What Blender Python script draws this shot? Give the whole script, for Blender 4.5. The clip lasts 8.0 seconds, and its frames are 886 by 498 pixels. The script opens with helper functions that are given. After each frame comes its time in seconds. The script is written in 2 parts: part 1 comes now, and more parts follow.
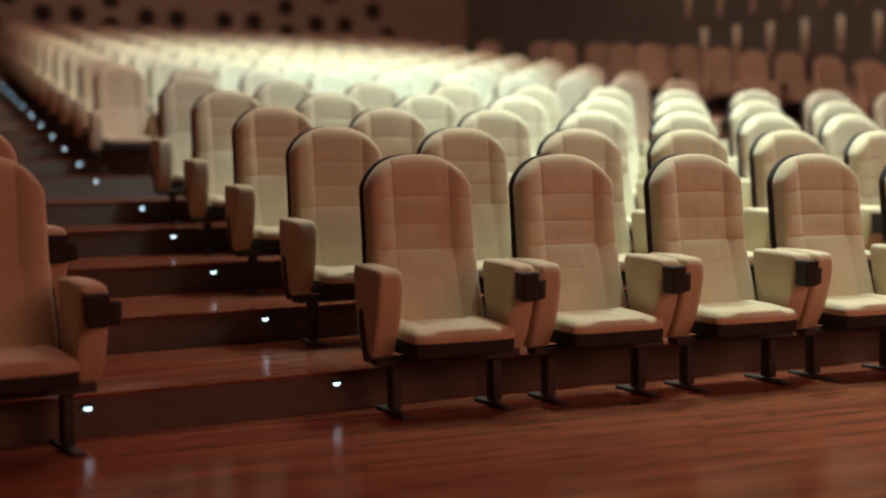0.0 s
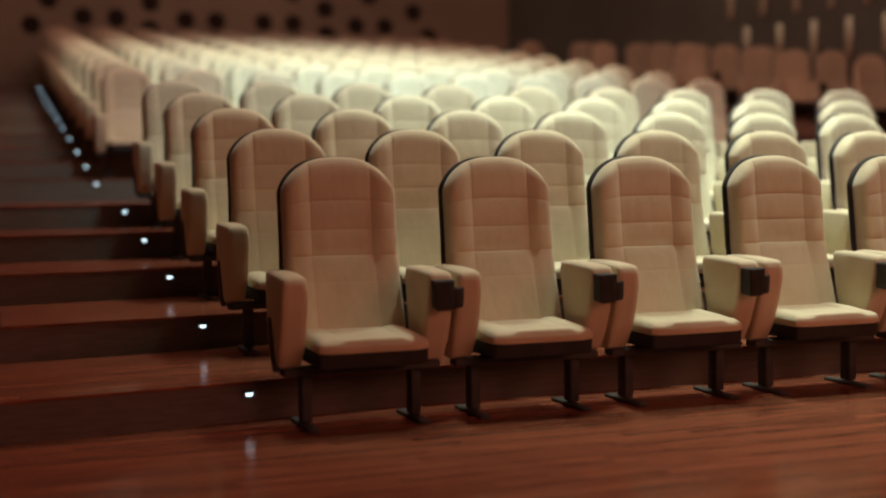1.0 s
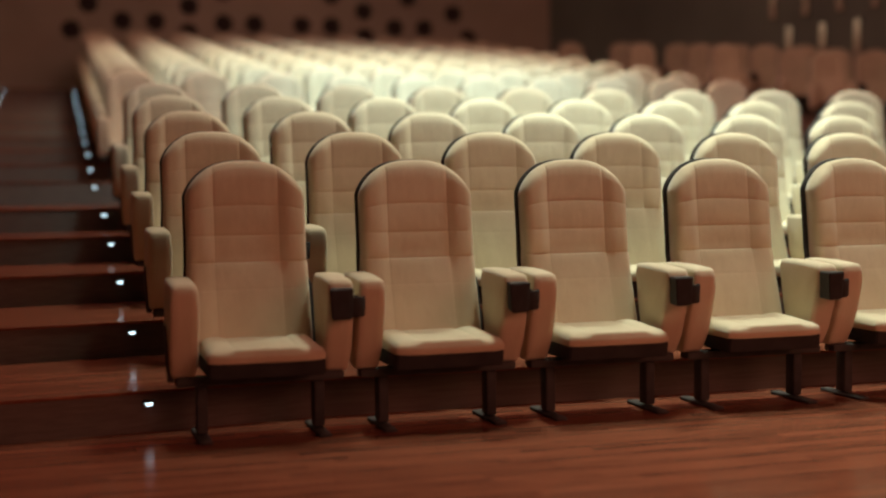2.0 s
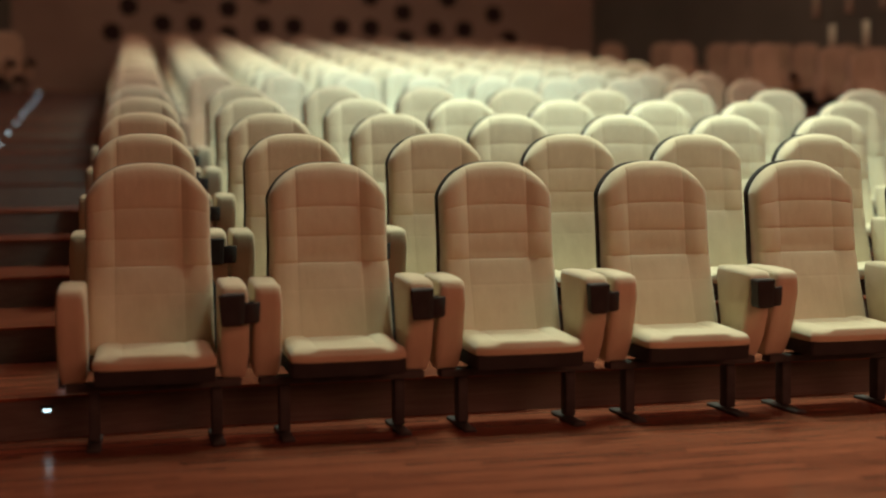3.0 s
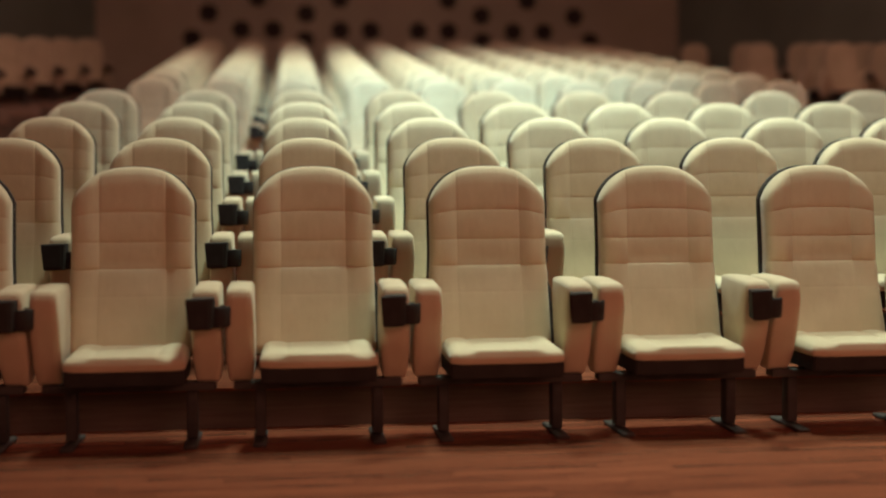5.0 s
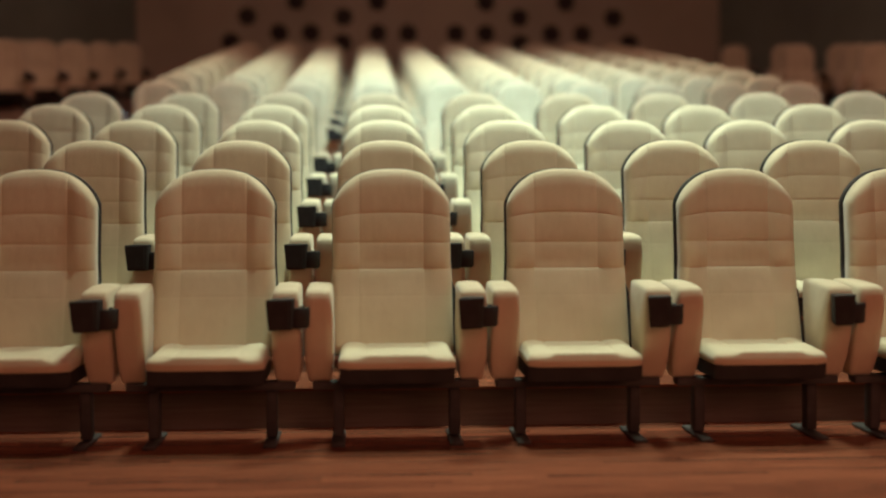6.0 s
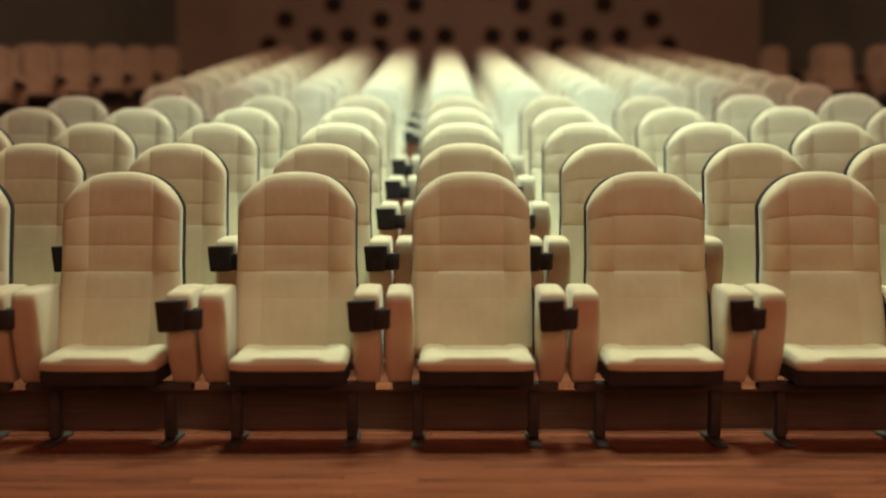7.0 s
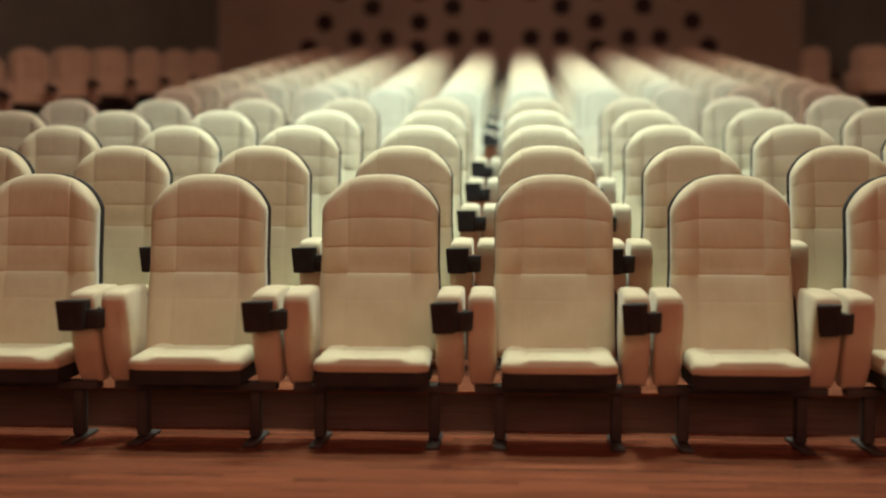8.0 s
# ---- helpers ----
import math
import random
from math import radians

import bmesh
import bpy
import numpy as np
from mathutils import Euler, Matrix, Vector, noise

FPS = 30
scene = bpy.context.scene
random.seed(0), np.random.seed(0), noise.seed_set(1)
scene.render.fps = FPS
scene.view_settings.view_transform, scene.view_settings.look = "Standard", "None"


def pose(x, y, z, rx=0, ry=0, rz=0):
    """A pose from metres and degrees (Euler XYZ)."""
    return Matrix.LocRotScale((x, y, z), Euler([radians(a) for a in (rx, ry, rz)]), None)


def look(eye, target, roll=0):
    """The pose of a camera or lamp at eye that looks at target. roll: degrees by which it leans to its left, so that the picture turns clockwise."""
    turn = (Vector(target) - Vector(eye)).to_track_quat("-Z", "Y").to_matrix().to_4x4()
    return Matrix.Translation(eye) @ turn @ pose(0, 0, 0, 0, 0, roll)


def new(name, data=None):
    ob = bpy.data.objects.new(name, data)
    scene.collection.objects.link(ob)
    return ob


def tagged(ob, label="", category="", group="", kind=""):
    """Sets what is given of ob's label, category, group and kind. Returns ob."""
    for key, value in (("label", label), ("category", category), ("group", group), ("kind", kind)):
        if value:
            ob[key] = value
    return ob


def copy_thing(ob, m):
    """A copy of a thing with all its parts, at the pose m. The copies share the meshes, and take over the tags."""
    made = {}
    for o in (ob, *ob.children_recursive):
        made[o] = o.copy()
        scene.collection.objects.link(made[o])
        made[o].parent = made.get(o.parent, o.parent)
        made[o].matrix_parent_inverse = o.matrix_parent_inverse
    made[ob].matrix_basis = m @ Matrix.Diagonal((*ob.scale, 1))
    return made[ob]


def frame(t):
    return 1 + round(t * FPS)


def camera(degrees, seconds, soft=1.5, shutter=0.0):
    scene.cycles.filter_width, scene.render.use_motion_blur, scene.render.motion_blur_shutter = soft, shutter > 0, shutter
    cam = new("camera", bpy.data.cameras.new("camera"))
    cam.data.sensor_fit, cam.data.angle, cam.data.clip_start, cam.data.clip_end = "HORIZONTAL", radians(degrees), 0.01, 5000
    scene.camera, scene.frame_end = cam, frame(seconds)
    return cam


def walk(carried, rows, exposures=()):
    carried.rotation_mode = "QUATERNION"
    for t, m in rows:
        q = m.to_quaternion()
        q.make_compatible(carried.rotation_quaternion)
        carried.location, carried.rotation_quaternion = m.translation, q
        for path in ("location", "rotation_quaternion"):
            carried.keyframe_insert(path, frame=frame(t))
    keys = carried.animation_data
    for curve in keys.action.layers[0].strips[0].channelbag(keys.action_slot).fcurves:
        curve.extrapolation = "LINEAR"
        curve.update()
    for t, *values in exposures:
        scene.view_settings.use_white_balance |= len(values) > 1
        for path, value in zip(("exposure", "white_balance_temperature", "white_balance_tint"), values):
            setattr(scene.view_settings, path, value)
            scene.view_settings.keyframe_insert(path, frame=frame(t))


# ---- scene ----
cam = camera(38.3, 8.0, 2.2)
PATH = [
    (0, (-1.693, -4.733, 0.965), (0.497, 0.304, 0.668), -0.60),
    (0.5, (-1.352, -4.759, 0.966), (0.691, 0.345, 0.673), -0.62),
    (1, (-1.017, -4.782, 0.966), (0.880, 0.372, 0.680), -0.63),
    (1.5, (-0.668, -4.801, 0.967), (1.078, 0.398, 0.689), -0.62),
    (3, (0.373, -4.842, 0.966), (1.659, 0.501, 0.704), -0.54),
    (3.5, (0.720, -4.851, 0.965), (1.848, 0.524, 0.709), -0.50),
    (4, (1.073, -4.859, 0.965), (2.042, 0.557, 0.715), -0.45),
    (4.5, (1.421, -4.865, 0.964), (2.231, 0.575, 0.719), -0.39),
    (6, (2.477, -4.880, 0.964), (2.808, 0.604, 0.737), -0.18),
    (6.5, (2.826, -4.885, 0.964), (2.999, 0.606, 0.743), -0.11),
    (7, (3.172, -4.891, 0.965), (3.186, 0.599, 0.749), -0.03),
    (7.5, (3.522, -4.897, 0.966), (3.378, 0.586, 0.757), 0.05),
    (8, (3.859, -4.905, 0.968), (3.552, 0.590, 0.759), 0.13),
]
walk(cam, [(t, look(eye, aim, roll)) for t, eye, aim, roll in PATH],
     [(0, 0.12, 6200, 10), (0.5, -0.08, 6450, 8), (1.0, -0.06, 6500, 13), (1.5, 0.02, 6500, 15), (3.0, -0.19, 6500, 6), (3.5, -0.23, 6450, 3), (4.5, -0.18, 6350, 7),
      (6.0, -0.20, 6350, 4), (6.5, -0.22, 6400, 3), (7.0, -0.10, 6700, 0), (7.5, -0.14, 6500, 4), (8, -0.09, 6300, 9)])
cam.data.dof.use_dof = True
cam.data.dof.focus_distance = 5.7
cam.data.dof.aperture_fstop = 0.82

# ---- plan, in metres ----
PITCH = 0.72        # seat to seat
COLS = 10           # seats in a row of the middle block
FIRST_X = 0.432     # middle of the first seat
ROW = 1.10          # row to row, front part
ROW_B = 1.075       # row to row, rear part
RISE_1, RISE, RISE_B = 0.166, 0.1668, 0.1705    # first step, front part, rear part
RISER_Y = 0.44      # first riser, under the middle block
REAR_RISER = 7.03   # riser behind the cross aisle
REAR_LEVEL = 1.038
MID = 3.71          # the hall's middle line
WALL_Y = 18.77
HALF = 5.38         # half the width of the rear wall
SIDE_Y = 6.0        # where the splayed walls turn straight
SIDE_HALF = HALF + (WALL_Y - SIDE_Y) * 0.493
FRONT_Y = -9.0
CEIL = 8.0
AISLE_L, AISLE_R = -1.02, 0.02
SWING_L = 8          # turn of the side blocks, degrees
KINK, SLANT = 0.72, 0.125   # the steps run straight to this x, then bend towards the stage


def level(row):
    """Height of the floor under a row, counted from 0 at the front."""
    if row == 0:
        return 0.0
    return RISE_1 + RISE * (row - 1) if row < 5 else REAR_LEVEL + RISE_B * (row - 5)


def row_y(row):
    return ROW * row if row < 5 else 6.92 + 0.66 + ROW_B * (row - 5)


def side_lift(row):
    """How much higher than the middle block the side seats of a rear row stand."""
    return min(0.21, 0.0515 * (14 - row))


def bend(x):
    """How far the steps come forward at x, beyond the ends of the middle block."""
    return SLANT * (min(0.0, x - KINK) + min(0.0, 2 * MID - KINK - x))


# ---- light ----
world = bpy.data.worlds.new("world")
world.use_nodes = True
world.node_tree.nodes["Background"].inputs[0].default_value = (0.02, 0.016, 0.012, 1)
world.node_tree.nodes["Background"].inputs[1].default_value = 1.0
scene.world = world


def spot(name, at, aim, watts, colour, angle, blend=1.0, radius=0.15):
    lamp = bpy.data.lights.new(name, "SPOT")
    lamp.energy, lamp.color, lamp.spot_size, lamp.spot_blend, lamp.shadow_soft_size = watts, colour, radians(angle), blend, radius
    ob = new(name, lamp)
    ob.matrix_world = look(at, aim)
    return ob


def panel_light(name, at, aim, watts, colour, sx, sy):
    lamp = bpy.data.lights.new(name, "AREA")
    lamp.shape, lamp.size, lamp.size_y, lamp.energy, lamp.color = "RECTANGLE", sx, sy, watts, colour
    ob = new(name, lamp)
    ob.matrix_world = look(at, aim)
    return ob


WARM_WHITE, COOL_WHITE, ROSE = (0.82, 1.0, 0.79), (0.62, 1.0, 1.0), (1.0, 0.52, 0.42)
for y, aim, watts, angle in ((3.0, 2.6, 3050, 73), (0.2, 0.6, 1300, 70)):
    spot("house_downlight", (3.6, y, CEIL - 0.1), (3.6, aim, 0), watts, WARM_WHITE, angle, 1.0, 0.6)
spot("house_downlight", (3.6, 9.5, CEIL - 0.1), (3.6, 11.0, 0), 1600, (1.0, 1.0, 0.66), 98, 1.0, 0.6)
spot("front_bridge_spot", (3.5, 0.6, CEIL - 0.1), (3.5, 6.0, 1.0), 2250, COOL_WHITE, 66, 1.0, 0.5)
spot("rear_bridge_spot", (3.6, 2.5, CEIL - 0.1), (3.6, 10.0, 2.3), 5900, COOL_WHITE, 45, 1.0, 0.4)
# rosy ambient fill: one huge panel added under the ceiling, out of view
panel_light("house_light", (3.6, 8.2, CEIL - 0.05), (3.6, 8.3, 0), 560, ROSE, 6.0, 15)
# unseen low panel added at the front: warm red fill for risers and seats
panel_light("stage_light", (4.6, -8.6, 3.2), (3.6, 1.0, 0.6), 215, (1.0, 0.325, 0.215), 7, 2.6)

# ---- materials ----


class Nodes:
    def __init__(self, name):
        self.mat = bpy.data.materials.new(name)
        self.mat.use_nodes = True
        self.tree = self.mat.node_tree
        self.bsdf = self.tree.nodes["Principled BSDF"]

    def add(self, kind, **values):
        node = self.tree.nodes.new(kind)
        for key, value in values.items():
            node.inputs[key.replace("_", " ")].default_value = value
        return node

    def link(self, a, b):
        self.tree.links.new(a, b)

    def noise(self, scale, detail=4.0, stretch=(1, 1, 1), space="Object"):
        co = self.add("ShaderNodeTexCoord")
        mp = self.add("ShaderNodeMapping")
        mp.inputs["Scale"].default_value = stretch
        tx = self.add("ShaderNodeTexNoise", Scale=scale, Detail=detail)
        self.link(co.outputs[space] if isinstance(space, str) else space, mp.inputs["Vector"])
        self.link(mp.outputs["Vector"], tx.inputs["Vector"])
        return tx.outputs["Fac"]

    def ramp(self, fac, *stops):
        node = self.add("ShaderNodeValToRGB")
        ramp = node.color_ramp
        while len(ramp.elements) < len(stops):
            ramp.elements.new(0.5)
        for el, (at, colour) in zip(ramp.elements, stops):
            el.position = at
            el.color = (*colour, 1)
        self.link(fac, node.inputs["Fac"])
        return node.outputs["Color"]

    def mix(self, fac, a, b, mode="MIX"):
        node = self.add("ShaderNodeMixRGB")
        node.blend_type = mode
        for sock, value in ((node.inputs[0], fac), (node.inputs[1], a), (node.inputs[2], b)):
            if isinstance(value, (int, float)):
                sock.default_value = value
            elif isinstance(value, tuple):
                sock.default_value = (*value, 1)
            else:
                self.link(value, sock)
        return node.outputs["Color"]

    def bump(self, height, strength=0.3, distance=0.002, over=None):
        node = self.add("ShaderNodeBump", Strength=strength, Distance=distance)
        self.link(height, node.inputs["Height"])
        if over:
            self.link(over.outputs["Normal"], node.inputs["Normal"])
        self.link(node.outputs["Normal"], self.bsdf.inputs["Normal"])

    def set(self, **values):
        for key, value in values.items():
            sock = self.bsdf.inputs[key.replace("_", " ")]
            if isinstance(value, (int, float)):
                sock.default_value = value
            elif isinstance(value, tuple):
                sock.default_value = (*value, 1)
            else:
                self.link(value, sock)
        return self.mat


def fabric(name, colour, dark):
    n = Nodes(name)
    info = n.add("ShaderNodeObjectInfo")
    shift = n.add("ShaderNodeMath")
    shift.operation = "MULTIPLY"
    shift.inputs[1].default_value = 30.0
    n.link(info.outputs["Random"], shift.inputs[0])
    place = n.add("ShaderNodeVectorMath")
    n.link(n.add("ShaderNodeTexCoord").outputs["Object"], place.inputs[0])
    n.link(shift.outputs[0], place.inputs[1])
    big = n.noise(5.0, 3, (1, 1, 1), place.outputs[0])
    slack = n.noise(11.0, 2, (1.5, 1.0, 0.7), place.outputs[0])
    fine = n.noise(900.0, 2)
    c = n.ramp(big, (0.3, dark), (0.65, colour))
    c = n.mix(0.25, c, n.ramp(fine, (0.3, dark), (0.7, colour)))
    c = n.mix(0.10, c, n.ramp(info.outputs["Random"], (0.0, dark), (1.0, colour)))
    n.bump(fine, 0.35, 0.0008)
    n.bump(slack, 0.35, 0.010, n.bsdf.inputs["Normal"].links[0].from_node)
    return n.set(Base_Color=c, Roughness=0.82, Sheen_Weight=0.25, Specular_IOR_Level=0.25)


def wood(name, light, mid, dark, rough=0.33, apart=0.42, gloss=0.1):
    n = Nodes(name)
    info = n.add("ShaderNodeObjectInfo")
    geo = n.add("ShaderNodeNewGeometry")
    both = n.add("ShaderNodeMath")
    n.link(info.outputs["Random"], both.inputs[0])
    n.link(geo.outputs["Random Per Island"], both.inputs[1])
    frac = n.add("ShaderNodeMath")
    frac.operation = "FRACT"
    n.link(both.outputs[0], frac.inputs[0])
    place = geo.outputs["Position"]
    grain = n.noise(6.0, 6, (0.6, 12, 12), place)
    pores = n.noise(40.0, 3, (0.6, 12, 12), place)
    c = n.ramp(grain, (0.36, dark), (0.5, mid), (0.66, light))
    c = n.mix(apart, c, n.ramp(frac.outputs[0], (0.0, dark), (0.5, mid), (1.0, light)))
    c = n.mix(0.22, c, n.ramp(pores, (0.38, dark), (0.58, mid)))
    n.bump(pores, 0.08, 0.0004)
    wear = n.add("ShaderNodeMapRange")
    n.link(n.noise(3.0, 3, (1, 1, 1), place), wear.inputs["Value"])
    wear.inputs["To Min"].default_value, wear.inputs["To Max"].default_value = rough - 0.04, rough + 0.11
    return n.set(Base_Color=c, Roughness=wear.outputs[0], Specular_IOR_Level=gloss)


def plain(name, colour, rough=0.5, metal=0.0, var=0.25, scale=12.0):
    n = Nodes(name)
    c = n.ramp(n.noise(scale, 4), (0.3, tuple(v * (1 - var) for v in colour)), (0.7, tuple(min(1, v * (1 + var)) for v in colour)))
    n.bump(n.noise(scale * 30, 2), 0.12, 0.0005)
    return n.set(Base_Color=c, Roughness=rough, Metallic=metal, Specular_IOR_Level=0.25)


def glow(name, colour, strength):
    n = Nodes(name)
    return n.set(Base_Color=(0.8, 0.8, 0.8), Emission_Color=colour, Emission_Strength=strength)


CREAM = fabric("cream_upholstery", (0.67, 0.592, 0.425), (0.55, 0.468, 0.318))
BLACK = plain("black_plastic", (0.034, 0.032, 0.031), 0.8)
SHELL = plain("dark_shell", (0.034, 0.032, 0.031), 0.8)
IRON = plain("dark_powder_coat", (0.068, 0.066, 0.062), 0.75)
BOARD = wood("red_brown_boards", (0.43, 0.145, 0.078), (0.245, 0.080, 0.044), (0.115, 0.038, 0.024), 0.14, 0.45, 0.12)
RISER = wood("dark_riser_wood", (0.200, 0.172, 0.146), (0.165, 0.142, 0.120), (0.130, 0.112, 0.095), 0.7)
PLINTH = wood("brown_plinth_wood", (0.40, 0.30, 0.235), (0.34, 0.25, 0.195), (0.28, 0.205, 0.16), 0.6)
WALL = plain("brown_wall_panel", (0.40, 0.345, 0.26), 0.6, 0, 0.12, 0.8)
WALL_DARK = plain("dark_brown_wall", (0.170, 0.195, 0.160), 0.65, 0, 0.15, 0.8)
# the ceiling is never in view; made pale to bounce soft fill downwards
CEILING = plain("pale_ceiling", (0.50, 0.44, 0.36), 0.8, 0, 0.1, 1.0)
# dark inside of the round openings, painted on shallow discs
HOLE = plain("hole_dark", (0.048, 0.038, 0.034), 0.9)
LED = glow("led_lens", (0.66, 0.90, 1.0), 2.0)
n = Nodes("wall_light_fade")
co = n.add("ShaderNodeTexCoord")
sep = n.add("ShaderNodeSeparateXYZ")
n.link(co.outputs["Generated"], sep.inputs[0])
# the wash of light down a lit slot is painted as an emission ramp
SLOT = n.set(Base_Color=(0.5, 0.42, 0.3), Roughness=0.4, Emission_Strength=0.17,
             Emission_Color=n.ramp(sep.outputs["Z"], (0.0, (0.02, 0.012, 0.008)), (0.35, (0.16, 0.10, 0.055)), (0.7, (0.62, 0.45, 0.25)), (1.0, (1.0, 0.80, 0.48))))

# ---- mesh helpers ----


def to_mesh(name, bm, material, smooth=True):
    bmesh.ops.recalc_face_normals(bm, faces=bm.faces)
    me = bpy.data.meshes.new(name)
    bm.to_mesh(me)
    bm.free()
    for m in material if isinstance(material, (list, tuple)) else (material,):
        me.materials.append(m)
    if smooth:
        me.shade_smooth()
    return me


def part(name, bm, material, parent, label="", smooth=True):
    """Links a bmesh as one mesh object under a thing or under a part."""
    ob = new(name, to_mesh(name, bm, material, smooth))
    ob.parent = parent
    if label:
        tagged(ob, label)
    return ob


def box(bm, x0, x1, y0, y1, z0, z1, bevel=0.0, segments=2):
    vs = bmesh.ops.create_cube(bm, size=1.0)["verts"]
    for v in vs:
        v.co = Vector((x0 + (v.co.x + 0.5) * (x1 - x0), y0 + (v.co.y + 0.5) * (y1 - y0), z0 + (v.co.z + 0.5) * (z1 - z0)))
    if bevel:
        edges = list({e for v in vs for e in v.link_edges})
        bmesh.ops.bevel(bm, geom=edges, offset=bevel, segments=segments, profile=0.5, affect="EDGES")
    return vs


def prism(bm, outline, x0, x1, shape=None):
    """A solid from an outline in y and z, between two x."""
    a = [bm.verts.new((x0, y, z)) for y, z in outline]
    b = [bm.verts.new((x1, y, z)) for y, z in outline]
    bm.faces.new(a)
    bm.faces.new(b[::-1])
    for i in range(len(a)):
        j = (i + 1) % len(a)
        bm.faces.new((a[i], a[j], b[j], b[i]))
    return a, b


def steps(values, count):
    """Sample points along 0..1 with a crowd near the given seams."""
    pts = set(round(i / count, 4) for i in range(count + 1))
    for v in values:
        pts |= {round(v + d, 4) for d in (-0.014, -0.006, 0, 0.006, 0.014)}
    return sorted(p for p in pts if 0 <= p <= 1)


def smooth_step(a, b, x):
    t = min(1.0, max(0.0, (x - a) / (b - a)))
    return t * t * (3 - 2 * t)


# ---- the seat ----
SEAT_TOP = 1.078


def back_half(z):
    """Half the width of the back at a height."""
    return 0.247 - 0.005 * smooth_step(0.62, 0.70, z)


def back_point(u, v):
    """Outline of the back: u from -1 to 1 across, v from 0 to 1 upwards."""
    top = SEAT_TOP - 0.150 * (1 - max(0.0, 1 - abs(u) ** 2.7) ** 0.72)
    z = 0.335 + 0.745 * v if v < 0.70 else 0.8565 + (top - 0.8565) * (v - 0.70) / 0.30
    return u * back_half(z), z


def lean_at(z):
    """Front of the back pad: the lower part leans back, the head part stands up."""
    low, high = 0.232 + 0.098 * (z - 0.36) / 0.31, 0.330 + 0.045 * (z - 0.67) / 0.38
    k = smooth_step(0.63, 0.71, z)
    return low * (1 - k) + high * k


def back_pad():
    bm = bmesh.new()
    seams_z = [0.7562, (0.775 - 0.335) / 0.743, (0.668 - 0.335) / 0.743]
    us = [-1, -0.997, -0.985, -0.955, -0.91, -0.85, -0.78, -0.70, -0.62, -0.575, -0.555, -0.54, -0.525, -0.505, -0.45, -0.30, -0.15, 0]
    us += [-u for u in us[-2::-1]]
    low_seam = (0.56 - 0.335) / 0.743
    vs = steps(seams_z + [low_seam], 20) + [0.985, 0.995]
    vs = sorted(set(vs))
    front = []
    for v in vs:
        line = []
        for u in us:
            x, z = back_point(u, v)
            x -= 0.010
            lean = lean_at(z)
            edge = min((1 - abs(u)) * 0.235, (1 - v) * 0.60)
            e = min(1.0, max(0.0, edge / 0.034))
            deep = 0.046 - 0.008 * smooth_step(0.58, 0.72, z)
            puff = deep * math.sqrt(max(0.0, 1 - (1 - e) ** 2)) - deep
            # side bolsters stand proud of the middle panel, the lumbar part of the head part
            bolster = (0.009 + 0.010 * smooth_step(0.58, 0.70, z)) * smooth_step(0.54, 0.72, abs(u)) * (1 - smooth_step(0.96, 1.0, v))
            # the middle of the head part is set back most at its foot
            bolster -= 0.007 * max(0.0, 1 - (z - 0.668) / 0.34) * smooth_step(0.660, 0.682, z) * (1 - smooth_step(0.50, 0.58, abs(u)))
            seam = 0.0
            for s, depth in zip(seams_z, (0.0013, 0.0018, 0.0034)):
                seam += depth * math.exp(-((v - s) / 0.0050) ** 2)
            seam += 0.0007 * math.exp(-((v - low_seam) / 0.0045) ** 2)
            for s in (-0.54, 0.54):
                seam += 0.0034 * (0.35 + 0.65 * smooth_step(0.64, 0.69, z)) * math.exp(-((u - s) / 0.011) ** 2)
            # every stitched channel is slightly full
            swell = 0.0
            marks = [0.0, *sorted(seams_z), 1.0]
            for a, b in zip(marks, marks[1:]):
                if a <= v <= b:
                    swell = 0.0022 * math.sin(math.pi * (v - a) / (b - a)) ** 0.7
            line.append(bm.verts.new((x, lean - puff - bolster + seam - swell * min(1.0, e * 1.2), z)))
        front.append(line)
    for i in range(len(vs) - 1):
        for j in range(len(us) - 1):
            bm.faces.new((front[i][j], front[i][j + 1], front[i + 1][j + 1], front[i + 1][j]))
    rim = [l[0] for l in front] + front[-1][1:] + [l[-1] for l in front[-2::-1]] + front[0][-2:0:-1]
    back = []
    for v in rim:
        back.append(bm.verts.new((v.co.x * 0.985 - 0.00015, lean_at(v.co.z) + 0.082, v.co.z - 0.004)))
    for i in range(len(rim)):
        j = (i + 1) % len(rim)
        bm.faces.new((rim[i], back[i], back[j], rim[j]))
    bm.faces.new(back[::-1])
    return bm


def back_shell():
    bm = bmesh.new()
    ring = [(-1, v / 16) for v in range(17)] + [(-math.cos(math.pi * k / 24), 1) for k in range(1, 25)] + [(1, 1 - v / 16) for v in range(1, 17)]
    loops = []
    for off, grow in ((0.080, 1.0), (0.084, 1.014), (0.112, 1.014), (0.124, 0.985)):
        loop = []
        for u, v in ring:
            x, z = back_point(u, v)
            lean = lean_at(z)
            zz = 0.70 + (z - 0.70) * (1 + (grow - 1) * 0.6)
            wide = 0.018 * u * (1 - smooth_step(0.56, 0.61, z))
            loop.append(bm.verts.new((x * grow + wide - 0.010, lean + off - 0.6 * abs(wide), zz)))
        loops.append(loop)
    for a, b in zip(loops, loops[1:]):
        for i in range(len(ring) - 1):
            bm.faces.new((a[i], a[i + 1], b[i + 1], b[i]))
        bm.faces.new((a[-1], a[0], b[0], b[-1]))
    bm.faces.new(loops[0])
    bm.faces.new(loops[-1][::-1])
    return bm


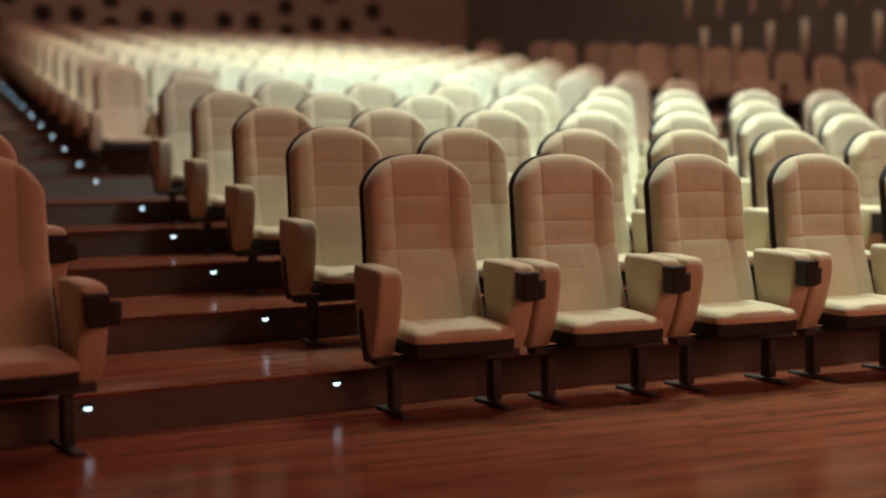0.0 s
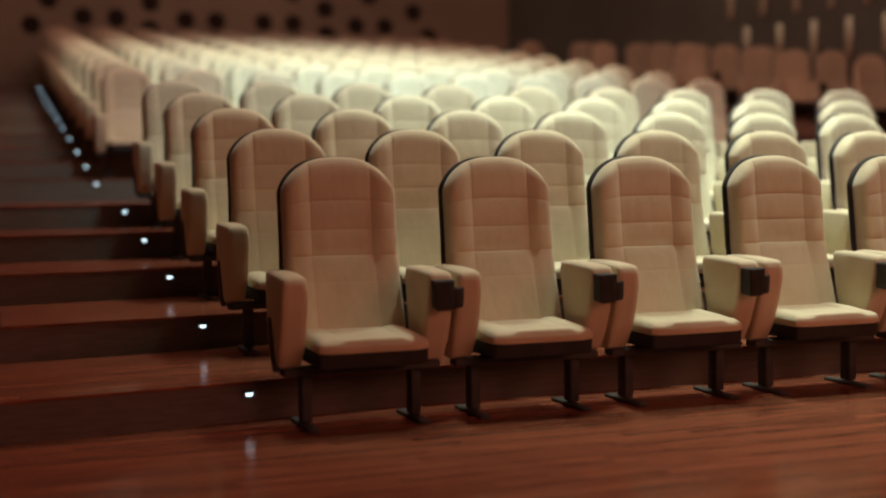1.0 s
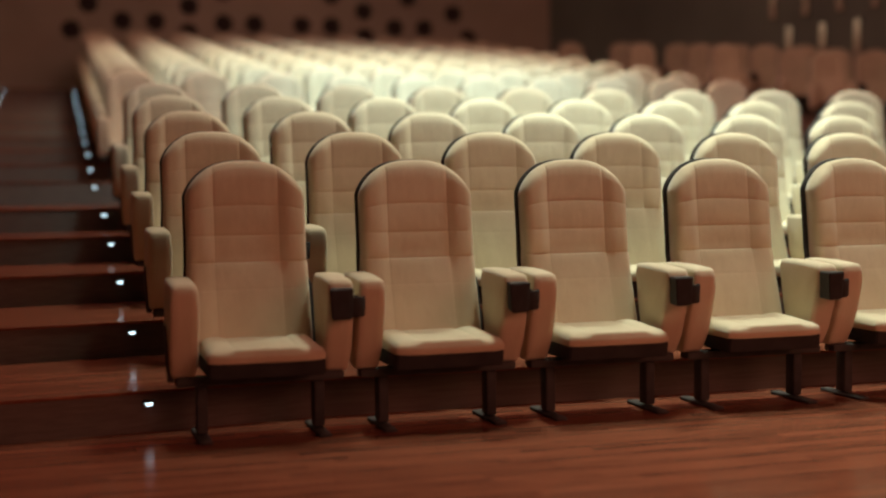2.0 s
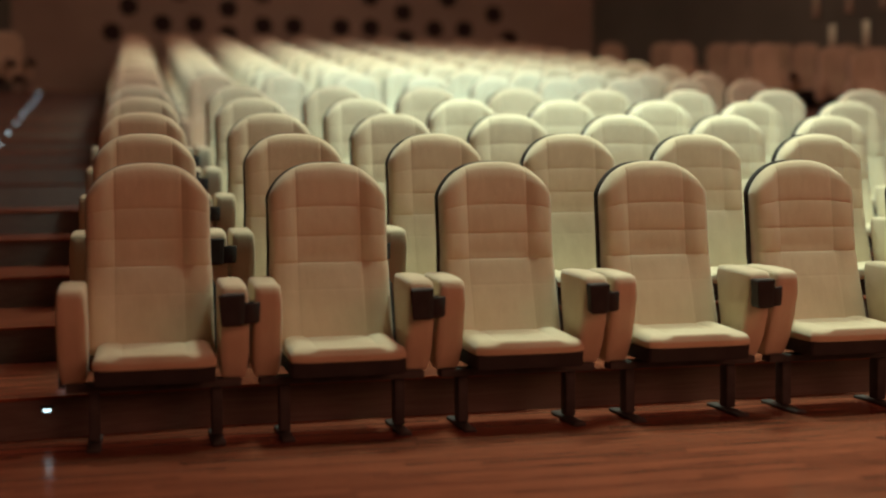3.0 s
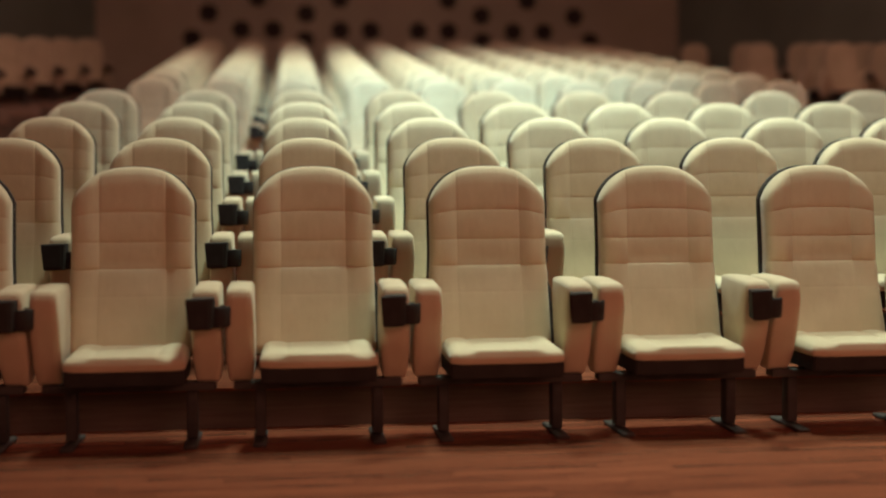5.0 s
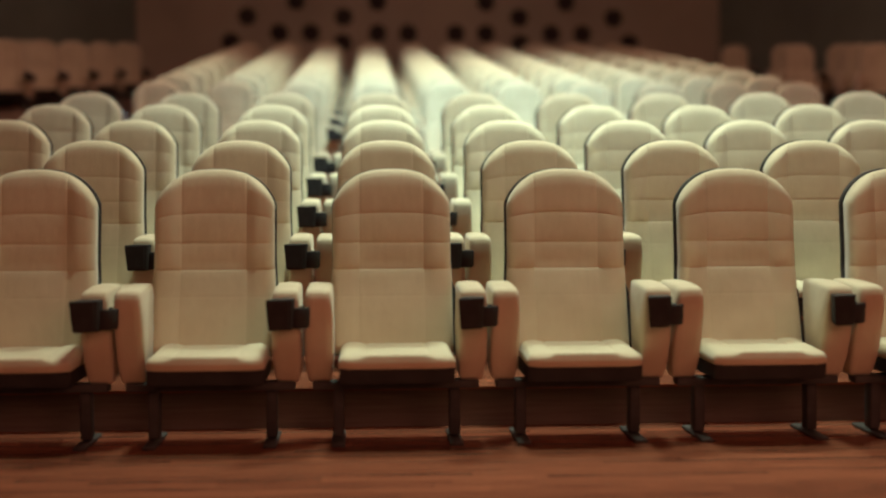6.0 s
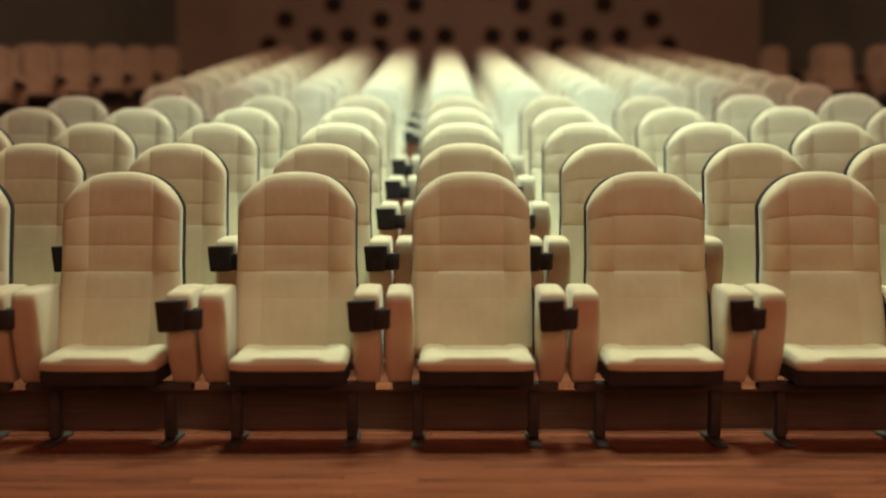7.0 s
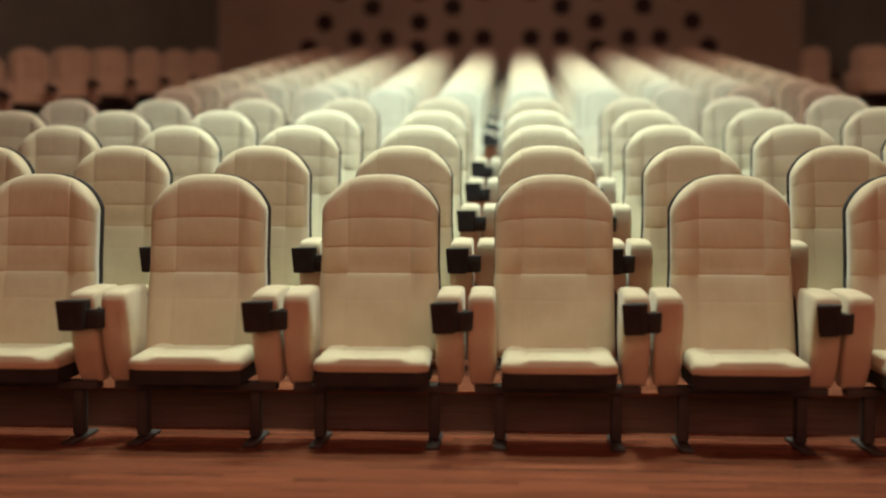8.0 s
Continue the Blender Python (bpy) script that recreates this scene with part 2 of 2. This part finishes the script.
def cushion():
    """Seat pad: flat middle with a crisp front edge, side bolsters that round off towards the front."""
    bm = bmesh.new()
    us = [-1, -0.97, -0.92, -0.85, -0.76, -0.68, -0.60, -0.56, -0.54, -0.52, -0.46, -0.3, -0.15, 0]
    us += [-u for u in us[-2::-1]]
    ws = [0, 0.005, 0.012, 0.02, 0.03, 0.055, 0.09, 0.13, 0.18, 0.25, 0.35, 0.5, 0.65, 0.8, 1.0]
    grid = []
    for w in ws:
        line = []
        for u in us:
            x = u * (0.222 - 0.004 * w)
            y = -0.086 + 0.372 * w + 0.020 * abs(u) ** 7 * (1 - w)
            side = smooth_step(0.50, 0.74, abs(u))
            reach = 0.011 + 0.055 * side
            e = min((1 - abs(u)) * 0.222 / 0.034, w * 0.372 / reach, 1.0)
            z = 0.340 + 0.026 * math.sqrt(max(0.0, 1 - (1 - e) ** 2))
            z += 0.006 * side * smooth_step(0.10, 0.45, w) * (1 - smooth_step(0.85, 1.0, abs(u)))
            z += 0.009 * smooth_step(0.1, 0.9, w)
            z -= 0.003 * math.exp(-((abs(u) - 0.54) / 0.03) ** 2) * smooth_step(0.0, 0.1, w)
            line.append(bm.verts.new((x, y, z)))
        grid.append(line)
    for a, b in zip(grid, grid[1:]):
        for i in range(len(us) - 1):
            bm.faces.new((a[i], a[i + 1], b[i + 1], b[i]))
    rim = grid[0] + [l[-1] for l in grid[1:]] + grid[-1][-2::-1] + [l[0] for l in grid[-2:0:-1]]
    previous = rim
    for drop, inset in ((0.002, 1.003), (0.010, 1.004), (0.021, 1.0), (0.028, 0.985)):
        ring = [bm.verts.new((v.co.x * inset, 0.10 + (v.co.y - 0.10) * inset, 0.340 - drop)) for v in rim]
        for i in range(len(rim)):
            j = (i + 1) % len(rim)
            bm.faces.new((previous[i], ring[i], ring[j], previous[j]))
        previous = ring
    bm.faces.new(previous[::-1])
    return bm


def seat_pan():
    bm = bmesh.new()
    vs = box(bm, -0.219, 0.219, -0.076, 0.27, 0.254, 0.319)
    for v in vs:
        if v.co.z < 0.28 and v.co.y < 0.1:
            v.co.y += 0.006
    bmesh.ops.bevel(bm, geom=list(bm.edges), offset=0.006, segments=2, affect="EDGES")
    return bm


ARM = [(-0.010, 0.588), (-0.013, 0.570), (-0.010, 0.52), (0.015, 0.42), (0.056, 0.32), (0.094, 0.256), (0.110, 0.241), (0.188, 0.241),
       (0.215, 0.262), (0.245, 0.33), (0.275, 0.45), (0.303, 0.590), (0.293, 0.616), (0.16, 0.615), (0.06, 0.609), (0.018, 0.6055), (0.001, 0.602)]


def arm(side):
    bm = bmesh.new()
    cx, w = 0.2975 * side, 0.0555
    rows = []
    # across the arm: soft shoulders on both faces
    for k, (off, shrink) in enumerate(((-1, 0.020), (-0.93, 0.007), (-0.80, 0.0), (-0.4, 0.0), (0, 0.0), (0.4, 0.0), (0.80, 0.0), (0.93, 0.007), (1, 0.020))):
        row = []
        for y, z in ARM:
            dy, dz = 0.15 - y, 0.43 - z
            d = math.hypot(dy, dz)
            yy, zz = y + dy / d * shrink, z + dz / d * shrink
            narrow = 1 - 0.16 * (1 - smooth_step(0.236, 0.285, z)) - 0.09 * smooth_step(0.50, 0.60, z)
            crown = 0.004 * (1 - off * off) if z > 0.58 else 0
            row.append(bm.verts.new((cx + w * off * narrow , yy, zz + crown)))
        rows.append(row)
    n = len(ARM)
    for a, b in zip(rows, rows[1:]):
        for i in range(n):
            j = (i + 1) % n
            bm.faces.new((a[i], a[j], b[j], b[i]))
    for row in (rows[0], rows[-1][::-1]):
        c = bm.verts.new((row[0].co.x, 0.15, 0.43))
        for i in range(n):
            bm.faces.new((row[i], row[(i + 1) % n], c))
    return bm


def arm_trim(side):
    """Dark strip let into the outer face of an arm, running down into the base."""
    bm = bmesh.new()
    x = (0.2975 + 0.0555 - 0.004) * side
    outline = [(0.165, 0.226), (0.188, 0.262), (0.206, 0.33), (0.219, 0.40), (0.215, 0.428), (0.200, 0.440), (0.186, 0.432), (0.178, 0.41), (0.166, 0.33), (0.150, 0.275), (0.12, 0.245), (0.12, 0.226)]
    a, b = prism(bm, outline, x - 0.014 * side, x + 0.0085 * side)
    for v in a + b:
        v.co.x -= side * 0.004 * (1 - smooth_step(0.22, 0.40, v.co.z))
    return bm


def cup_box():
    """Cup holder: a bin set askew on the arm's front, tapering downwards."""
    bm = bmesh.new()
    plan = [(0.228, -0.122), (0.318, -0.094), (0.331, -0.082), (0.336, 0.030), (0.262, 0.030), (0.238, -0.096)]
    rings = []
    for z, size in ((0.462, 0.70), (0.466, 0.81), (0.477, 0.88), (0.574, 1.0), (0.580, 0.95)):
        rings.append([bm.verts.new((0.295 + (x - 0.295) * size, -0.05 + (y + 0.05) * size, z)) for x, y in plan])
    for p, q in zip(rings, rings[1:]):
        for i in range(len(plan)):
            j = (i + 1) % len(plan)
            bm.faces.new((p[i], p[j], q[j], q[i]))
    bm.faces.new(rings[0][::-1])
    bm.faces.new(rings[-1])
    bmesh.ops.bevel(bm, geom=[e for e in bm.edges if abs(e.verts[0].co.z - e.verts[1].co.z) > 0.05], offset=0.006, segments=3, affect="EDGES")
    return bm


def cup_lobe():
    """The ring for the cup: a short drum with a hollow top, half sunk between the arms."""
    bm = bmesh.new()
    n = 20
    loops = []
    for rad, z in ((0.037, 0.466), (0.043, 0.473), (0.046, 0.540), (0.044, 0.545), (0.037, 0.545), (0.035, 0.505)):
        loops.append([bm.verts.new((0.346 + rad * math.cos(a), -0.014 + rad * math.sin(a), z)) for a in (2 * math.pi * i / n for i in range(n))])
    for p, q in zip(loops, loops[1:]):
        for i in range(n):
            bm.faces.new((p[i], p[(i + 1) % n], q[(i + 1) % n], q[i]))
    bm.faces.new(loops[0])
    bm.faces.new(loops[-1][::-1])
    return bm


def base_tray():
    bm = bmesh.new()
    box(bm, -0.326, 0.326, 0.085, 0.165, 0.210, 0.243, 0.006)
    return bm


def leg(x):
    bm = bmesh.new()
    box(bm, x - 0.021, x + 0.021, 0.120, 0.190, 0.02, 0.215, 0.006)
    return bm


def foot(x):
    bm = bmesh.new()
    vs = box(bm, x - 0.026, x + 0.026, 0.0, 0.31, 0.0, 0.032)
    for v in vs:
        if v.co.z > 0.02 and (v.co.y < 0.02 or v.co.y > 0.29):
            v.co.z = 0.014
    bmesh.ops.bevel(bm, geom=list(bm.edges), offset=0.004, segments=1, affect="EDGES")
    return bm


def theatre_seat(end=False):
    seat = tagged(new("theatre_seat"), "cream upholstered theatre seat with black cup holder on dark legs", "theatre seat", "rows of theatre seats")
    part("backrest", back_pad(), CREAM, seat, "channel-stitched cream back pad with an arched top")
    part("back_shell", back_shell(), SHELL, seat, "thin dark shell behind the back pad")
    part("seat_cushion", cushion(), CREAM, seat)
    part("seat_pan", seat_pan(), SHELL, seat, "black pan under the seat cushion", smooth=False)
    left = part("armrest", arm(-1), CREAM, seat)
    part("armrest", arm(1), CREAM, seat)
    if end:
        part("trim_strip", arm_trim(-1), IRON, left, "dark strip in the outer face")
    holder = part("cup_holder", cup_box(), BLACK, seat, "black plastic cup holder", smooth=False)
    part("cup_ring", cup_lobe(), BLACK, holder)
    part("base_tray", base_tray(), IRON, seat)
    for x in (-0.226, 0.232):
        stem = part("leg", leg(x), IRON, seat)
        part("foot", foot(x), IRON, stem)
    return seat


# ---- the hall ----


def structure(name, bm, material, label, smooth=False):
    return tagged(new(name, to_mesh(name, bm, material, smooth)), label, name.split("_")[0], "", "structure")


def wall(name, x0, y0, x1, y1, z0, z1, thick, material, label):
    """An upright slab; its inner face runs from (x0, y0) to (x1, y1), the room lying on the left of that way."""
    bm = bmesh.new()
    d = Vector((x1 - x0, y1 - y0, 0)).normalized()
    out = Vector((d.y, -d.x, 0)) * thick
    a, b = Vector((x0, y0, 0)), Vector((x1, y1, 0))
    lo = [bm.verts.new((p.x, p.y, z0)) for p in (a, b, b + out, a + out)]
    hi = [bm.verts.new((p.x, p.y, z1)) for p in (a, b, b + out, a + out)]
    bm.faces.new(lo)
    bm.faces.new(hi)
    for i in range(4):
        j = (i + 1) % 4
        bm.faces.new((lo[i], lo[j], hi[j], hi[i]))
    return structure(name, bm, material, label)


XL, XR = MID - SIDE_HALF, MID + SIDE_HALF
wall("wall_rear", MID + HALF, WALL_Y, MID - HALF, WALL_Y, 0, CEIL, 0.3, WALL, "smooth warm brown panelled rear wall")
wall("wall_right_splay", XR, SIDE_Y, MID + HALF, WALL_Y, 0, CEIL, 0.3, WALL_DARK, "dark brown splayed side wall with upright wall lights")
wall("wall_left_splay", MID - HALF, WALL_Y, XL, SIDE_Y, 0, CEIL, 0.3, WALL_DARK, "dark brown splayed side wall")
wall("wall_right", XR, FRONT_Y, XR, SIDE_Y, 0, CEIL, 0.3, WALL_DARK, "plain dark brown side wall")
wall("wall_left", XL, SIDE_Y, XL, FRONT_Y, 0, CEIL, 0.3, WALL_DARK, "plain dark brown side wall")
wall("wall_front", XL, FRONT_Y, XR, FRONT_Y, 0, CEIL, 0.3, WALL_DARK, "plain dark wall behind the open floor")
bm = bmesh.new()
box(bm, XL - 0.3, XR + 0.3, FRONT_Y - 0.3, WALL_Y + 0.3, CEIL, CEIL + 0.2)
structure("ceiling", bm, CEILING, "plain ceiling out of view, pale to bounce fill light")

THICK = 0.012       # boards
bm = bmesh.new()
box(bm, XL, XR, FRONT_Y, WALL_Y, -0.2, -THICK)
floor = structure("floor", bm, RISER, "red-brown strip wood floor with a satin finish")

# stepped platforms: (front, back, top), the front and back taken in the middle
LEVELS = [(RISER_Y + 1.097 * k, RISER_Y + 1.097 * (k + 1), RISE_1 + RISE * k) for k in range(4)]
LEVELS.append((RISER_Y + 1.097 * 4, REAR_RISER, RISE_1 + RISE * 4))
LEVELS += [(REAR_RISER + ROW_B * k, REAR_RISER + ROW_B * (k + 1), REAR_LEVEL + RISE_B * k) for k in range(9)]
LEVELS.append((REAR_RISER + ROW_B * 9, WALL_Y, REAR_LEVEL + RISE_B * 9))


def half_width(y):
    return min(SIDE_HALF, HALF + (WALL_Y - y) * 0.493)


def reach(y):
    """Half the width of the hall along a bent step line."""
    h = half_width(y)
    for _ in range(6):
        h = half_width(y + bend(MID - h))
    return h


platforms = []
for k, (y0, y1, z) in enumerate(LEVELS):
    bm = bmesh.new()
    last = k == len(LEVELS) - 1
    h0, h1 = reach(y0) - 0.004, HALF - 0.004 if last else reach(y1) - 0.004
    pts = [(x, y0 + bend(x)) for x in (MID - h0, KINK, 2 * MID - KINK, MID + h0)]
    pts += [(x, y1 if last else y1 + bend(x)) for x in (MID + h1, 2 * MID - KINK, KINK, MID - h1)]
    lo = [bm.verts.new((x, y, -THICK)) for x, y in pts]
    hi = [bm.verts.new((x, y, z - THICK)) for x, y in pts]
    bm.faces.new(hi)
    bm.faces.new(lo)
    for i in range(len(pts)):
        j = (i + 1) % len(pts)
        bm.faces.new((lo[i], lo[j], hi[j], hi[i]))
    platforms.append(structure("platform_%d" % (k + 1), bm, RISER, "stepped seating platform, red-brown boards over a dark riser"))


# plinths of the side blocks
for side in (-1, 1):
    for row in range(5, 14):
        y, z = row_y(row), level(row) + side_lift(row)
        inner = 4.88 + 0.20 * ROW_B * (14 - row)
        bm = bmesh.new()
        pts = []
        for dx, yy in ((inner, y - 0.36), (half_width(y - 0.55) - 0.01, y - 0.52), (half_width(y + ROW_B - 0.53) - 0.01, y + ROW_B - 0.525), (inner, y + ROW_B - 0.365)):
            pts.append((MID + side * dx, yy))
        lo = [bm.verts.new((x, yy, level(row) - THICK)) for x, yy in pts]
        hi = [bm.verts.new((x, yy, z)) for x, yy in pts]
        bm.faces.new(lo)
        bm.faces.new(hi)
        for i in range(4):
            j = (i + 1) % 4
            bm.faces.new((lo[i], lo[j], hi[j], hi[i]))
        structure("plinth_%s_%d" % ("left" if side < 0 else "right", row - 4), bm, PLINTH, "brown wooden plinth step under the side seats")


# ---- rear wall roundels ----
def roundel(r):
    """A dark round acoustic opening: rim, and a slightly dished disc painted dark for its depth."""
    thing = tagged(new("acoustic_roundel"), "round black acoustic opening in the brown rear wall", "wall opening", "roundels on the rear wall")
    bm = bmesh.new()
    n = 32
    loops = []
    for rad, y in ((r + 0.012, 0.0), (r + 0.010, -0.010), (r, -0.012), (r - 0.004, -0.004)):
        loops.append([bm.verts.new((rad * math.cos(a), y, rad * math.sin(a))) for a in (2 * math.pi * i / n for i in range(n))])
    for a, b in zip(loops, loops[1:]):
        for i in range(n):
            bm.faces.new((a[i], a[(i + 1) % n], b[(i + 1) % n], b[i]))
    part("rim", bm, SHELL, thing)
    bm = bmesh.new()
    c = bm.verts.new((0, -0.002, 0))
    ring = [bm.verts.new(((r - 0.003) * math.cos(a), -0.004, (r - 0.003) * math.sin(a))) for a in (2 * math.pi * i / n for i in range(n))]
    for i in range(n):
        bm.faces.new((ring[i], ring[(i + 1) % n], c))
    part("felt_disc", bm, HOLE, thing)
    return thing


first = None
for off, z in ((0.44, 3.90), (1.0, 3.90), (2.22, 3.90), (2.80, 3.90), (1.62, 4.195), (3.38, 4.195), (1.0, 4.48), (2.49, 4.48),
               (1.64, 3.72), (3.68, 3.73), (1.62, 4.77), (0.44, 4.77), (3.10, 4.77)):
    for side in (-1, 1):
        m = pose(MID + off * side, WALL_Y - 0.001, z + 0.065)
        if first is None:
            first = roundel(0.155)
            first.matrix_basis = m
        else:
            copy_thing(first, m)

# ---- wall lights on the splayed wall ----
def wall_light():
    thing = tagged(new("wall_light"), "slim upright wall light, its glow painted to fade downwards", "wall light", "wall lights on the side wall")
    bm = bmesh.new()
    box(bm, -0.062, 0.062, -0.03, 0.0, -0.33, 0.33, 0.01)
    part("back_plate", bm, SHELL, thing)
    bm = bmesh.new()
    box(bm, -0.052, 0.052, -0.06, -0.031, -0.31, 0.31, 0.02, 3)
    part("glass", bm, SLOT, thing, "warm dim face with the downward fade painted in")
    return thing


way = Vector((MID + HALF - XR, WALL_Y - SIDE_Y, 0)).normalized()
turn = math.degrees(math.atan2(way.y, way.x)) + 180
anchor = Vector((MID + HALF, WALL_Y, 0)) - way * 6.60
lamp_1 = None
for k in range(-2, 8):
    for z, shift in ((3.24, 0.0), (4.02, -0.31)):
        p = anchor - way * (0.615 * k + shift)
        m = pose(p.x, p.y, z, 0, 0, turn)
        if lamp_1 is None:
            lamp_1 = wall_light()
            lamp_1.matrix_basis = m
        else:
            copy_thing(lamp_1, m)


# ---- step lights ----
def step_light():
    thing = tagged(new("step_light"), "small cool white LED light set in a step riser", "step light", "lights along the aisle steps")
    bm = bmesh.new()
    box(bm, -0.027, 0.027, -0.004, 0.0, -0.017, 0.017, 0.0015)
    housing = part("housing", bm, RISER, thing, "flat housing")
    bm = bmesh.new()
    for v in box(bm, -0.025, 0.025, -0.026, -0.004, 0.010, 0.016):
        if v.co.y < -0.02:
            v.co.z -= 0.003
    bmesh.ops.bevel(bm, geom=list(bm.edges), offset=0.0012, segments=1, affect="EDGES")
    part("hood", bm, BLACK, housing, "small black hood")
    bm = bmesh.new()
    for v in box(bm, -0.018, 0.018, -0.015, -0.003, -0.010, 0.011):
        if v.co.z < 0:
            v.co.x *= 0.72
            v.co.y = max(v.co.y, -0.008)
    bmesh.ops.bevel(bm, geom=list(bm.edges), offset=0.0035, segments=3, affect="EDGES")
    part("lens", bm, LED, thing, "glowing white lens")
    return thing


led = None
for k, (y0, y1, z) in enumerate(LEVELS):
    for x in (AISLE_R, AISLE_L if k < 5 else AISLE_L - 0.055):
        m = pose(x, y0 + bend(x) - 0.0005, z - 0.053, 0, 0, math.degrees(math.atan(SLANT)))
        if led is None:
            led = step_light()
            led.matrix_basis = m
        else:
            copy_thing(led, m)

# ---- seats ----
plain_seat = theatre_seat()
plain_seat.matrix_basis = pose(FIRST_X + PITCH, 0, 0)
end_seat = tagged(theatre_seat(True), "cream theatre seat ending a row, dark strip in its arm")
end_seat.matrix_basis = pose(FIRST_X, 0, 0)
for row in range(15):
    for col in range(COLS):
        if row == 0 and col < 2:
            continue
        # the ends of the rows behind the second curve a little towards the stage
        curl = max(0, col - 6) * (0.5 if row == 2 else 1.0) if 2 <= row < 5 else 0.0
        copy_thing(end_seat if col == 0 else plain_seat, pose(FIRST_X + PITCH * col, row_y(row) - 0.10 * curl, level(row), 0, 0, -3 * min(curl, 2)))

# side blocks, turned a little towards the middle
for row in range(15):
    y, z = row_y(row), level(row)
    if row < 5:
        for col in range(2):
            a = radians(SWING_L)
            x = AISLE_L - 0.307
            copy_thing(plain_seat, pose(x - PITCH * col * math.cos(a), y - 0.15 - PITCH * col * math.sin(a), z, 0, 0, SWING_L))
    else:
        # narrow files of seats follow the splayed walls, on a plinth of a gentler rake
        z += side_lift(row)
        for side, stagger in ((-1, 0.0), (1, 0.36 if row % 2 else 0.0)):
            x = 5.27 + 0.20 * ROW_B * (14 - row) + stagger
            while x + 0.40 < half_width(y + 0.45):
                copy_thing(plain_seat, pose(MID + side * x, y, z, 0, 0, -12 * side))
                x += PITCH


# ---- floor boards ----
BW = 0.056
BL = 0.78


def board_mesh(name, skew):
    bm = bmesh.new()
    box(bm, 0, BL - 0.0012, 0, BW - 0.0012, -THICK, 0, 0.0008, 1)
    for v in bm.verts:
        v.co.y += skew * v.co.x
    return to_mesh(name, bm, BOARD, False)


BOARD_MESH = board_mesh("board", 0.0)
BOARD_BENT = board_mesh("board_bent", SLANT)


def lay_boards(parent, x0, x1, y0, y1, z, near=None, seed=1, bent=False):
    """Strip boards over a level: single parts where near(x, y) holds, the rest joined."""
    rnd = random.Random(seed)
    verts, faces = [], []
    stretches = ((x0, KINK), (KINK, 2 * MID - KINK), (2 * MID - KINK, x1)) if bent else ((x0, x1),)
    y = y0
    while y < y1 - 0.01:
        d = min(BW, y1 - y) - 0.0012
        h = (reach(y + d) if bent else half_width(y + d)) - 0.006
        for left, right in stretches:
            lo, hi = max(left, MID - h), min(right, MID + h)
            x = lo - rnd.random() * BL
            while x < hi:
                a, b = max(x, lo), min(x + BL, hi)
                ya, yb = (y + bend(a), y + bend(b)) if bent else (y, y)
                if b - a > 0.02:
                    if near and near(a, y) and b - a > BL - 0.01 and d > BW - 0.002:
                        ob = new("board", BOARD_BENT if bent and left < KINK else BOARD_MESH)
                        ob.parent = parent
                        ob.location = (a, ya, z)
                    else:
                        i, b = len(verts), b - 0.0012
                        for zz in (z - THICK, z):
                            verts += [(a, ya, zz), (b, yb, zz), (b, yb + d, zz), (a, ya + d, zz)]
                        faces += [(i + 4, i + 5, i + 6, i + 7), (i, i + 1, i + 5, i + 4), (i + 1, i + 2, i + 6, i + 5), (i + 2, i + 3, i + 7, i + 6), (i + 3, i, i + 4, i + 7)]
                x += BL
        y += BW
    me = bpy.data.meshes.new("boards")
    me.from_pydata(verts, [], faces)
    me.materials.append(BOARD)
    rest = new("boards", me)
    rest.parent = parent
    tagged(rest, kind="stuff")


lay_boards(floor, XL + 0.01, XR - 0.01, FRONT_Y + 0.02, RISER_Y - 0.002, 0.0, lambda x, y: -3.2 < x < 6.2 and y > -0.82, 7)
for k, (y0, y1, z) in enumerate(LEVELS):
    lay_boards(platforms[k], XL, XR, y0 - 0.008, y1 - 0.011, z, (lambda x, y: -2.3 < x < 0.5) if k < 5 else None, 20 + k, True)
